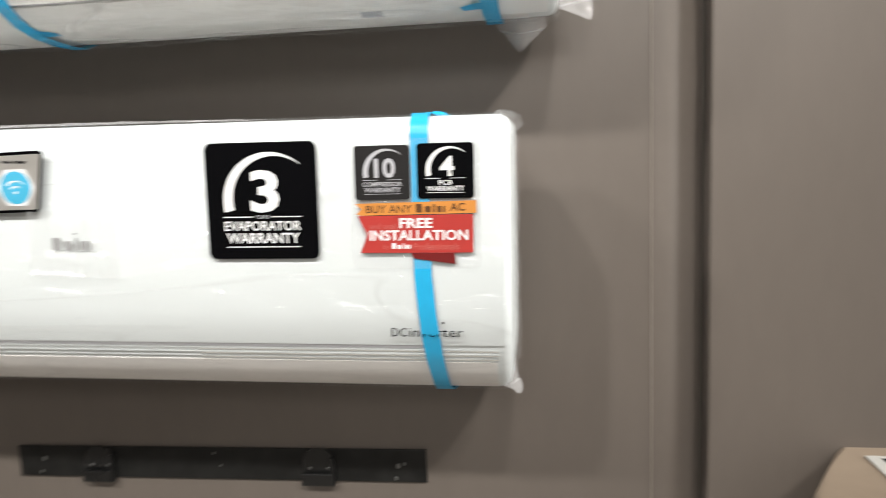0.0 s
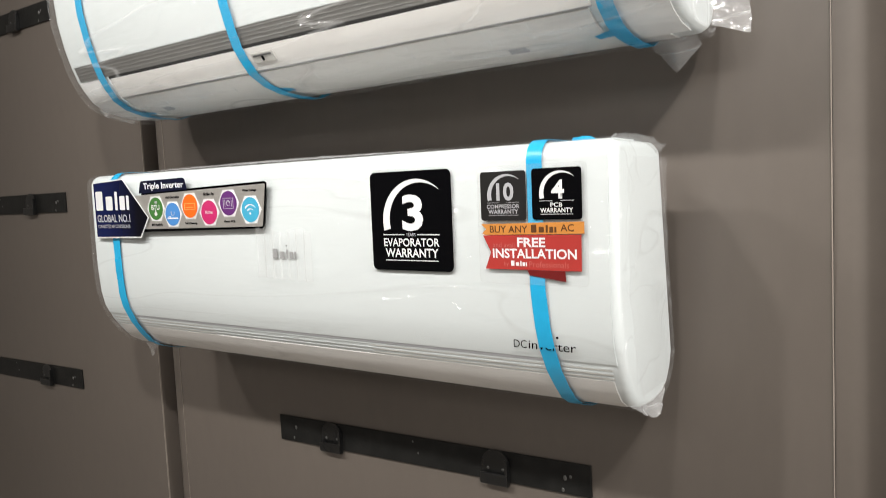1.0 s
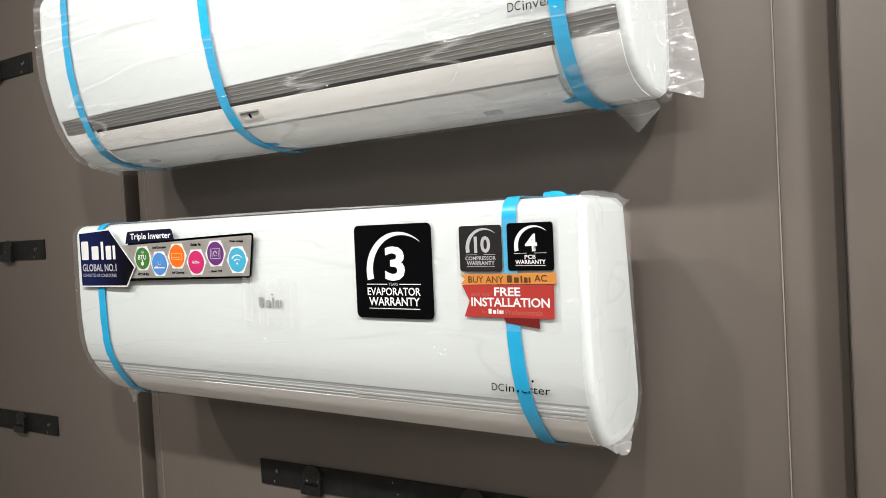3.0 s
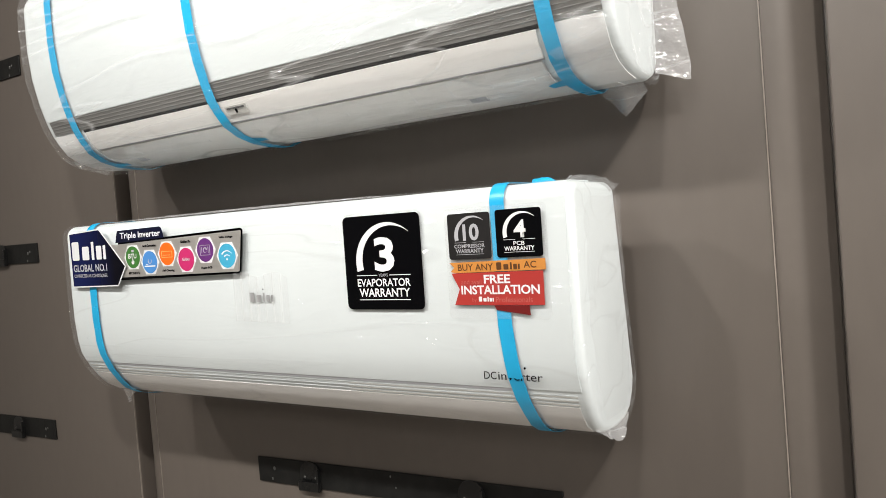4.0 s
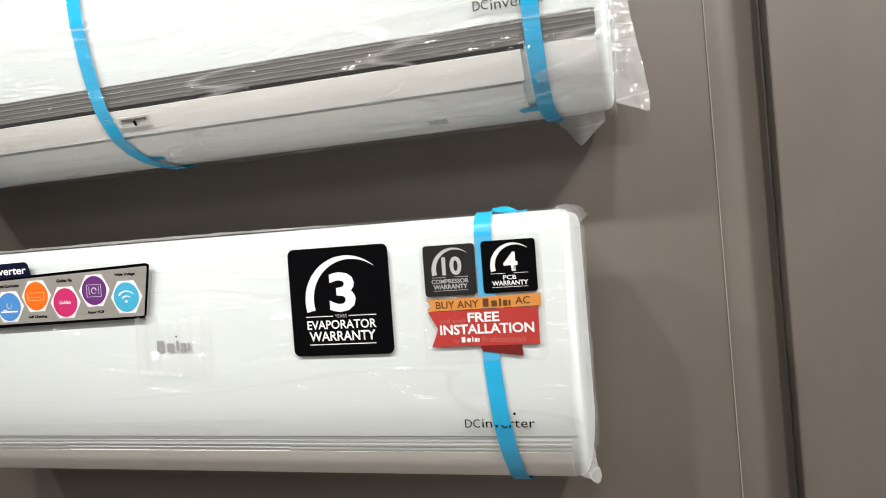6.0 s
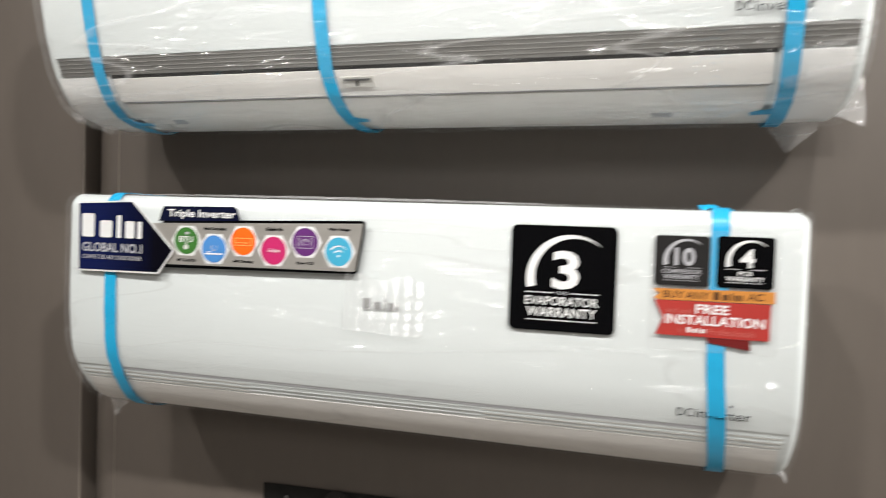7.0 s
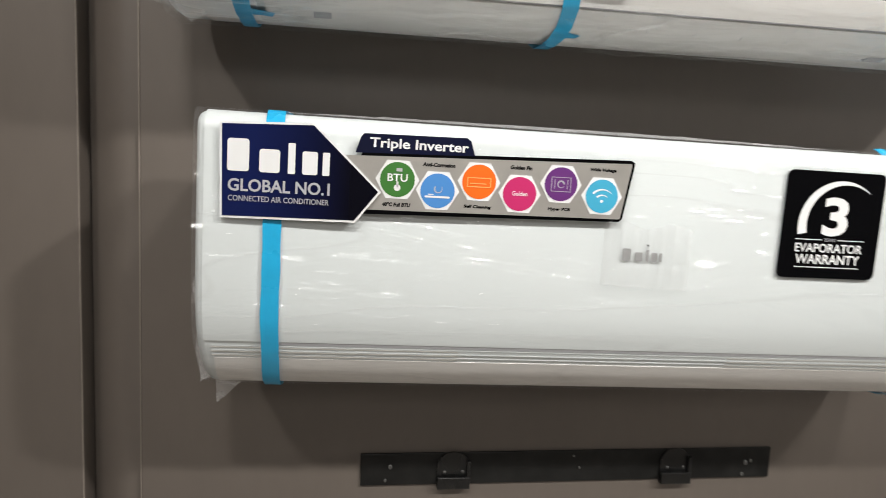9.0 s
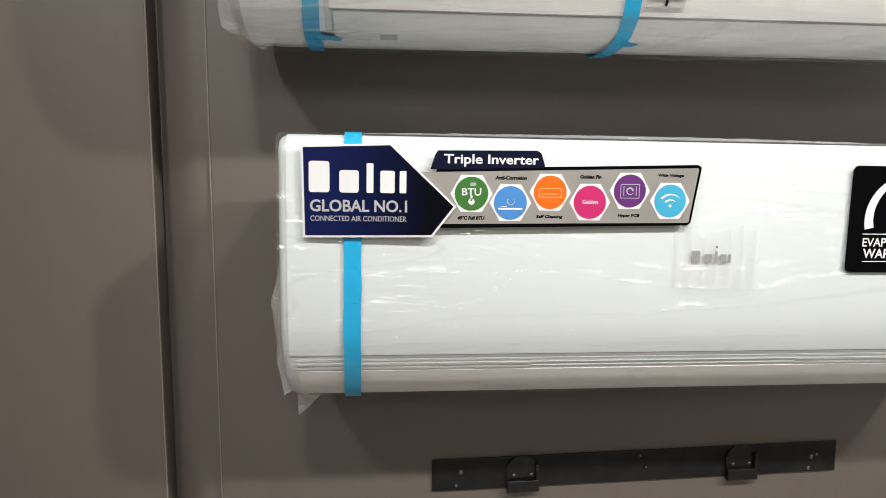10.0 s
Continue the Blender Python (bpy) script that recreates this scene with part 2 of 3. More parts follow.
def lettering(words, x0, x1, z0, z1, y, mat, parent, bold=0.0, name="lettering", shear=0.0):
    """Words that fill the box from x0 to x1 and z0 to z1, facing -y."""
    curve = bpy.data.curves.new("words", "FONT")
    curve.body, curve.size, curve.offset, curve.resolution_u, curve.shear = words, 1.0, bold, 3, shear
    ob = bpy.data.objects.new("words", curve)
    scene.collection.objects.link(ob)
    bpy.context.view_layer.update()
    data = bpy.data.meshes.new_from_object(ob.evaluated_get(bpy.context.evaluated_depsgraph_get()))
    bpy.data.objects.remove(ob)
    bpy.data.curves.remove(curve)
    xs, ys = [v.co.x for v in data.vertices], [v.co.y for v in data.vertices]
    sx, sz = (x1 - x0) / (max(xs) - min(xs)), (z1 - z0) / (max(ys) - min(ys))
    ax, az = min(xs), min(ys)
    for v in data.vertices:
        v.co = (x0 + (v.co.x - ax) * sx, y, z0 + (v.co.y - az) * sz)
    data.materials.clear()
    data.materials.append(mat)
    data.name = name
    made = new(name, data)
    made.parent = parent
    return made


def print_shape(name, points, y, mat, parent, label=""):
    return part(name, plate(points, y), mat, parent, label)


def brand_blocks(x0, x1, z0, z1, y, mat, parent):
    """A brand's mark, as five plain blocks."""
    w, h = x1 - x0, z1 - z0
    for a, b, hi in ((0, 0.21, 1), (0.31, 0.51, 0.72), (0.59, 0.66, 0.95), (0.73, 0.88, 0.72), (0.93, 1.0, 0.72)):
        print_shape("mark_block", rounded(x0 + a * w, x0 + b * w, z0, z0 + hi * h, 0.14 * min((b - a) * w, hi * h), 3), y, mat, parent)


def film_wrap(profile, x0, x1, gap, rough, parent, seed, bulge=0.012, name="packing_film", mat=None, foot=0.0, depth=0.0):
    """Loose clear film round a casing, closed at its ends."""
    path = []
    for (ya, za), (yb, zb) in zip(profile, profile[1:]):
        n = max(1, int(math.hypot(yb - ya, zb - za) / 0.012))
        path += [(ya + (yb - ya) * i / n, za + (zb - za) * i / n) for i in range(n)]
    path.append(profile[-1])
    base, wide = grown(path, gap), grown(path, gap + 1.0)
    cy, cz = sum(p[0] for p in path) / len(path), sum(p[1] for p in path) / len(path)
    rings, steps = [], int((x1 - x0) / 0.012)
    for k in range(steps + 1):
        x = x0 + (x1 - x0) * k / steps
        ring = []
        for i, ((y, z), (yw, zw)) in enumerate(zip(base, wide)):
            w = noise.noise((x * 5 + seed, y * 30, z * 26)) * 0.5 + (0.45 - abs(noise.noise((x * 9 + seed, y * 36, z * 40)))) * 0.9
            d = max(rough * w, -gap * 0.35)
            ring.append((x + (0.5 - k / steps) * 2 * tuck(z, foot, depth), y + (yw - y) * d, z + (zw - z) * d))
        rings.append(ring)
    ends = []
    for x, way in ((x0, -1), (x1, 1)):
        group = []
        for s in (0.93, 0.8, 0.55, 0.25):
            inward = -way
            group.append([(x + inward * tuck(cz + (z - cz) * s, foot, depth) + way * (bulge * (1 - s * s) + bulge * 0.9 * noise.noise((y * 30 + seed, z * 24, s * 3 + way))) * (1.0 if s < 0.9 else 0.5), cy + (y - cy) * s, cz + (z - cz) * s) for y, z in base])
        ends.append(group)
    bm = loft(ends[0][::-1] + rings + ends[1])
    return part(name, bm, mat or FILM, parent, "clear crinkled packing film", smooth=True)


def rag(name, edge, mat, parent, seed, depth=0.008, label="", ragged=0.004):
    """A crumpled loose tail of film: quads between two edges given as point pairs."""
    n, m = 15, 9
    rings = []
    for k in range((len(edge) - 1) * m + 1):
        i = min(k // m, len(edge) - 2)
        f = (k - m * i) / m
        a = Vector(edge[i][0]).lerp(Vector(edge[i + 1][0]), f)
        b = Vector(edge[i][1]).lerp(Vector(edge[i + 1][1]), f)
        row = []
        for j in range(n):
            w = j / (n - 1)
            p = a.lerp(b, w)
            q = Vector((p.x * 42 + p.z * 14 + seed, p.y * 30, p.z * 22 - p.x * 10))
            crease = 0.5 - abs(noise.noise(q)) * 1.6 + 0.4 * noise.noise(q * 2.3)
            p = p + Vector((ragged * noise.noise(q * 1.3), depth * crease, ragged * noise.noise(q * 1.7 + Vector((9, 3, 1))))) * min(1, w * 1.6)
            row.append(p)
        rings.append(row)
    return part(name, loft(rings, closed=False, caps=False), mat, parent, label, smooth=True)


def strap(profile, where, width, lift, parent, seed):
    """Packing tape round a casing; where gives its middle's x by height."""
    path = []
    for (ya, za), (yb, zb) in zip(profile, profile[1:]):
        n = max(1, int(math.hypot(yb - ya, zb - za) / 0.01))
        path += [(ya + (yb - ya) * i / n, za + (zb - za) * i / n) for i in range(n)]
    path.append(profile[-1])
    inner, outer = grown(path, lift), grown(path, lift + 0.0004)
    rings = []
    for (ya, za), (yb, zb) in zip(inner, outer):
        c = where(ya, za) + 0.0012 * noise.noise((za * 14 + seed, ya * 14, 0))
        h = width / 2 * (1 + 0.05 * noise.noise((za * 40, seed, ya * 30)))
        rings.append([(c - h, ya, za), (c + h, ya, za), (c + h, yb, zb), (c - h, yb, zb)])
    return part("tape_strap", loft(rings), TAPE, parent, "cyan packing tape", smooth=True)


# ---- the setting ----
WALL = 0.05
# unseen floor, ceiling and plaster walls, added to close the room and bounce light
tagged(part("floor", box(-4, 5, -6, 0.25, -0.1, 0), FLOOR), "grey tiled shop floor", "floor", kind="structure")
tagged(part("ceiling", box(-4, 5, -6, 0.25, 3.6, 3.7), PLASTER), "off-white plaster ceiling", "ceiling", kind="structure")
tagged(part("wall_south", box(-4, 5, -6.15, -6, 0, 3.6), PLASTER), "plain off-white plaster wall", "wall", kind="structure")
tagged(part("wall_west", box(-4.15, -4, -6.15, 0.25, 0, 3.6), PLASTER), "plain off-white plaster wall", "wall", kind="structure")
tagged(part("wall_east", box(5, 5.15, -6.15, 0.25, 0, 3.6), PLASTER), "plain off-white plaster wall", "wall", kind="structure")
wall = tagged(part("wall_north", box(-4, 5, 0.10, 0.25, 0, 3.6), LAMINATE), "display wall of taupe laminate panels with recessed channels", "wall", kind="structure")
SEAMS = (-1.69, -0.297, -0.2215, 1.051, 1.125, 2.48)
for x0, x1 in ((-4, SEAMS[0] - 0.075), (SEAMS[0], SEAMS[1]), (SEAMS[2], SEAMS[3]), (SEAMS[4], SEAMS[5]), (SEAMS[5] + 0.075, 5)):
    part("panel", box(x0, x1, WALL, 0.0995, 0.004, 3.596, 0.0028), LAMINATE, wall)


def channel(x_flush, x_deep):
    """A shallow coved channel: nearly flush on one side, deep along the neighbouring panel's edge."""
    front = []
    for i in range(13):
        f = i / 12
        front.append((x_flush + (x_deep - x_flush) * f, WALL + 0.0045 + 0.003 * f + 0.030 * max(0, (f - 0.25) / 0.75) ** 1.6))
    ring = front + [(x_deep, 0.0994), (x_flush, 0.0994)]
    bm = loft([[(x, y, z) for x, y in ring] for z in (0.004, 3.596)])
    part("channel", bm, CHANNEL, wall, smooth=True)


for flush, deep in ((SEAMS[2] - 0.0004, SEAMS[1] + 0.0045), (SEAMS[3] + 0.0004, SEAMS[4] - 0.0045), (SEAMS[0] - 0.075, SEAMS[0] - 0.0045), (SEAMS[5] + 0.075, SEAMS[5] + 0.0045)):
    channel(flush, deep)


# pale strips along three panel edges: the highlight there, put in as colour
EDGE = material("pale_taupe_edge_highlight", (0.25, 0.215, 0.185), 0.3, grain=0.25, scale=30, stretch=(1, 1, 0.2))
for x, way in ((SEAMS[3], -1), (SEAMS[2], 1), (SEAMS[1], -1)):
    part("edge_highlight", box(min(x, x + way * 0.0013), max(x, x + way * 0.0013), WALL - 0.0006, WALL + 0.003, 0.004, 3.596), EDGE, wall)


# ---- mounting rails ----
def mounting_rail():
    root = new("mounting_rail")
    part("bar", box(-0.3235, 0.3235, -0.004, 0, -0.0245, 0.0245, 0.0008), STEEL, root, "flat black steel bar")
    for x, tilt in ((-0.186, 2), (0.163, -1)):
        crown = [(x + 0.0245 * math.cos(radians(180 * i / 14)), 0.004 + 0.0225 * math.sin(radians(180 * i / 14))) for i in range(15)]
        bm = plate(crown + [(x - 0.0245, -0.0265), (x + 0.0245, -0.0265)], -0.0041, 0.0030)
        box(x + 0.0195, x + 0.0245, -0.0135, -0.0068, -0.027, 0.014, 0.0010, bm)
        box(x - 0.0245, x + 0.0245, -0.0150, -0.0110, -0.028, -0.010, 0.0012, bm)
        box(x - 0.0245, x + 0.0245, -0.0135, -0.0055, -0.0290, -0.0255, 0.0008, bm)
        hook = part("hook", bm, HOOK, root, "bent glossy black steel hook with a rounded top")
        for dx in (-0.013, 0.014):
            sc = bmesh.new()
            bmesh.ops.create_uvsphere(sc, u_segments=10, v_segments=6, radius=0.0026, matrix=Matrix.Translation((x + dx, -0.0072, -0.004)) @ Matrix.Diagonal((1, 0.5, 1, 1)))
            part("screw", sc, SCUFF, hook, "bare metal screw", smooth=True)
    for x, z, r in ((-0.280, 0.004, 0.0030), (-0.287, -0.017, 0.0022), (0.0, 0.016, 0.0016), (0.010, -0.003, 0.0016), (0.282, 0.0, 0.0032), (0.278, -0.019, 0.0026), (0.291, 0.003, 0.0022)):
        sc = bmesh.new()
        bmesh.ops.create_uvsphere(sc, u_segments=8, v_segments=5, radius=r, matrix=Matrix.Translation((x, -0.0041, z)) @ Matrix.Diagonal((1, 0.35, 1.3, 1)))
        part("rivet", sc, SCUFF, root, "scuffed rivet head", smooth=True)
    return tagged(root, "black steel mounting rail with two hooks on the wall", "mounting rail", "wall mounting rails")


rail = mounting_rail()
rail.matrix_basis = pose(0.4110, WALL, 1.0320, 0, -0.6, 0)
for x, z, lean in ((-0.945, 1.496, 0.3), (-0.938, 1.048, -0.4), (-0.948, 1.961, 0.2)):
    tagged(copy_thing(rail, pose(x, WALL, z, 0, lean, 0)), "empty black steel mounting rail with hooks on a taupe panel")

# ---- lower air conditioner ----
# local axes: x from the middle of the casing, z from just under its foot
low = tagged(new("air_conditioner"), "white split air conditioner in film with warranty stickers", "air conditioner", "wall air conditioners")
low.matrix_basis = pose(0.3837, -0.0022, 1.2, 0, 0.65, 0)
HALF = 0.4890
low_profile = [(-0.045, 0.318), (-0.060, 0.323), (-0.110, 0.323), (-0.172, 0.323)] + arc(-0.172, 0.304, 0.019, 90, 180, 6)[1:] + [
    (-0.1912, 0.20), (-0.1905, 0.159), (-0.1870, 0.118), (-0.1822, 0.095), (-0.1695, 0.067), (-0.1535, 0.044), (-0.1395, 0.0275), (-0.120, 0.016), (-0.095, 0.0085), (-0.060, 0.0045), (-0.030, 0.007), (-0.010, 0.018), (0.0, 0.040), (0.002, 0.06)]
part("body", shell(low_profile, -HALF, HALF, 0.010, 0.09, 0.007), WHITE, low, smooth=True)
panel_line = low_profile[2:4] + arc(-0.172, 0.304, 0.019, 90, 180, 6)[1:] + [(-0.1912, 0.20), (-0.1905, 0.159), (-0.1870, 0.118), (-0.1822, 0.095), (-0.1747, 0.0785)]
part("front_panel", band(panel_line, -HALF + 0.009, HALF - 0.009, 0.0014), WHITE, low, "smooth white front panel", smooth=True)
# grey strip that paints the shade under the front panel's edge
part("gap", band([(-0.1746, 0.0780), (-0.1729, 0.0742)], -0.40, 0.41, 0.0006), DIM, low, "grey strip for the shade in the gap above the air outlet")
for z, y in ((0.0715, -0.1716), (0.0660, -0.1690), (0.0605, -0.1651)):
    part("ridge", band([(y - 0.0006, z + 0.0009), (y - 0.0004, z), (y + 0.0004, z - 0.0009)], -HALF + 0.016, HALF - 0.016, 0.00025), WHITE, low)
    # grey strips near both ends: shade between the ridges, put in as colour
    for x0, x1 in ((-HALF + 0.016, -0.20), (0.13, HALF - 0.016)):
        part("groove", band([(y + 0.0005, z - 0.0010), (y + 0.0012, z - 0.0023)], x0, x1, 0.0005), LIGHT, low, "fine grey strip for the shade in a groove")
part("outlet_flap", band([(-0.1614, 0.0556), (-0.1535, 0.044), (-0.1395, 0.0275), (-0.120, 0.016)], -HALF + 0.018, HALF - 0.018, 0.0008), CREAM, low, "curved white outlet flap", smooth=True)
film_wrap(low_profile, -HALF - 0.0015, HALF + 0.0015, 0.0036, 0.0007, low, 3.0, 0.003, foot=0.09, depth=0.007)
drift = lambda c, d: (lambda y, z: c + d * max(0, (0.16 - z)) / 0.1)
strap(low_profile, drift(-0.4095, -0.0005), 0.0190, 0.0046, low, 1.0)
strap(low_profile, drift(0.3965, 0.0075), 0.0190, 0.0046, low, 2.0)

F = -0.1962  # the face on which the stickers lie


def warranty_sticker(x0, x1, z0, z1, number, small, word, ink, ground, parent, y, years=""):
    w, h = x1 - x0, z1 - z0
    st = print_shape("warranty_sticker", rounded(x0, x1, z0, z1, 0.06 * w), y, ground, parent, "black rounded warranty sticker")
    front = y - 0.0008
    part("swoosh", plate(swoosh(x0 + 0.575 * w, z1 - 0.50 * h, 0.42 * w, 193, 48, 0.085 * w), front + 0.0002, 0.0003), ink, st, "pale curved swoosh")
    nx0, nx1 = (0.40, 0.66) if len(number) == 1 else (0.36, 0.74)
    lettering(number, x0 + nx0 * w, x0 + nx1 * w, z1 - 0.60 * h, z1 - 0.235 * h, front, ink, st, 0.030)
    for a, b in ((0.15, 0.42), (0.58, 0.85)):
        print_shape("rule", [(x0 + a * w, z1 - 0.640 * h), (x0 + b * w, z1 - 0.640 * h), (x0 + b * w, z1 - 0.632 * h), (x0 + a * w, z1 - 0.632 * h)], front + 0.0003, ink, st)
    if years:
        lettering(years, x0 + 0.44 * w, x0 + 0.56 * w, z1 - 0.652 * h, z1 - 0.620 * h, front, DIM, st, 0.0)
    lettering(small[0], x0 + small[1] * w, x0 + small[2] * w, z1 - 0.755 * h, z1 - 0.672 * h, front, ink, st, 0.016)
    lettering(word, x0 + 0.17 * w, x0 + 0.83 * w, z1 - 0.865 * h, z1 - 0.775 * h, front, ink, st, 0.020)
    print_shape("rule", [(x0 + 0.17 * w, z1 - 0.900 * h), (x0 + 0.83 * w, z1 - 0.900 * h), (x0 + 0.83 * w, z1 - 0.892 * h), (x0 + 0.17 * w, z1 - 0.892 * h)], front + 0.0003, ink, st)
    return st


big = warranty_sticker(0.1625, 0.2862, 0.1768, 0.3012, "3", ("EVAPORATOR", 0.155, 0.845), "WARRANTY", PAPER, BLACK, low, F, "YEARS")
print_shape("backing", rounded(0.1615, 0.2885, 0.1765, 0.3040, 0.009), F + 0.0003, CLEAR, big, "clear sticker edge")

# offer sheet: a clear sheet with two small warranty marks and two ribbons
sheet = print_shape("offer_sticker", rounded(0.3225, 0.4585, 0.1655, 0.3010, 0.006), F + 0.0003, CLEAR, low, "clear offer sticker with ribbons and warranty marks")
G = F - 0.0008
warranty_sticker(0.3275, 0.3860, 0.2385, 0.2945, "10", ("COMPRESSOR", 0.14, 0.86), "WARRANTY", DIM, FADED, low, G)
warranty_sticker(0.3935, 0.4525, 0.2390, 0.2955, "4", ("PCB", 0.38, 0.62), "WARRANTY", PAPER, BLACK, low, G)
print_shape("ribbon", [(0.3265, 0.2345), (0.4545, 0.2365), (0.4545, 0.2235), (0.3325, 0.2220), (0.3275, 0.2235), (0.3335, 0.2285)], G, ORANGE_BAND, sheet, "amber ribbon")
lettering("BUY ANY", 0.3385, 0.3870, 0.2245, 0.2325, G - 0.0008, BROWN, sheet, 0.012)
brand_blocks(0.3915, 0.4220, 0.2248, 0.2335, G - 0.0005, BROWN, sheet)
lettering("AC", 0.4270, 0.4430, 0.2260, 0.2340, G - 0.0008, BROWN, sheet, 0.012)
print_shape("ribbon", [(0.3290, 0.2215), (0.4510, 0.2225), (0.4505, 0.1825), (0.3310, 0.1825), (0.3390, 0.2020)], G, RED, sheet, "red ribbon")
print_shape("ribbon", [(0.3850, 0.1822), (0.4310, 0.1822), (0.4320, 0.1705), (0.3880, 0.1765)], G + 0.0003, DARK_RED, sheet, "dark red folded ribbon tail")
lettering("FREE", 0.3735, 0.4085, 0.2085, 0.2190, G - 0.0008, PAPER, sheet, 0.028)
lettering("and avail", 0.3420, 0.3700, 0.2080, 0.2135, G - 0.0008, PINK_RED, sheet, 0.0)
lettering("INSTALLATION", 0.3415, 0.4455, 0.1955, 0.2065, G - 0.0008, PAPER, sheet, 0.024)
lettering("by", 0.3560, 0.3620, 0.1855, 0.1915, G - 0.0008, PINK_RED, sheet, 0.0)
brand_blocks(0.3650, 0.3850, 0.1868, 0.1928, G - 0.0005, PAPER, sheet)
lettering("Professionals", 0.3880, 0.4360, 0.1858, 0.1925, G - 0.0008, PINK_RED, sheet, 0.0)

# brand and feature sticker
feature = print_shape("feature_sticker", [(-0.345, 0.2245), (-0.3175, 0.2895), (-0.3185, 0.2905), (-0.0250, 0.2988), (-0.0205, 0.2965), (-0.0205, 0.2930), (-0.0295, 0.2345), (-0.0335, 0.2310), (-0.3100, 0.2262)], F, BLACK, low, "silver feature strip with six coloured hexagon icons and black border")
E1 = F - 0.0005
print_shape("strip", [(-0.338, 0.2305), (-0.338, 0.2862), (-0.0245, 0.2952), (-0.0238, 0.2925), (-0.0322, 0.2350), (-0.0345, 0.2340)], E1, SILVER, feature, "brushed silver strip")
print_shape("tab", [(-0.3245, 0.2895), (-0.3195, 0.3055), (-0.3165, 0.3098), (-0.2080, 0.3115), (-0.2035, 0.3085), (-0.1985, 0.2930)], F - 0.0003, NAVY, feature, "navy tab")
lettering("Triple Inverter", -0.3100, -0.2060, 0.2930, 0.3062, E1 - 0.0007, PAPER, feature, 0.020)
back = print_shape("brand_plate", [(-0.4640, 0.3125), (-0.3690, 0.3165), (-0.2985, 0.2500), (-0.3240, 0.2165), (-0.4620, 0.2150)], F - 0.0012, PAPER, low, "white edged navy arrow sticker")
Y2 = F - 0.0018
print_shape("arrow", [(-0.4615, 0.3105), (-0.3700, 0.3142), (-0.3015, 0.2500), (-0.3252, 0.2190), (-0.4598, 0.2175)], Y2, NAVY_FADE, back, "navy arrow plate fading to black")
brand_blocks(-0.4555, -0.3525, 0.2635, 0.2965, Y2 - 0.0005, PAPER, back)
lettering("GLOBAL NO.1", -0.4545, -0.3515, 0.2430, 0.2560, Y2 - 0.0008, DIM, back, 0.022)
lettering("CONNECTED AIR CONDITIONER", -0.4540, -0.3520, 0.2330, 0.2388, Y2 - 0.0008, DIM, back, 0.004)
# the loose film lifts both stickers a little off the panel, the arrow's tip most
feature.matrix_basis = pose(-0.0025, -0.005, 0)
back.matrix_basis = pose(-0.4640, F - 0.0015, 0, 0, 0, -2.1) @ pose(0.4640, -F, 0)
ICONS = (("green", -0.2795, 0.2640), ("blue", -0.2365, 0.2545), ("orange", -0.1925, 0.2665), ("pink", -0.1475, 0.2560), ("purple", -0.1025, 0.2690), ("cyan", -0.0555, 0.2585))
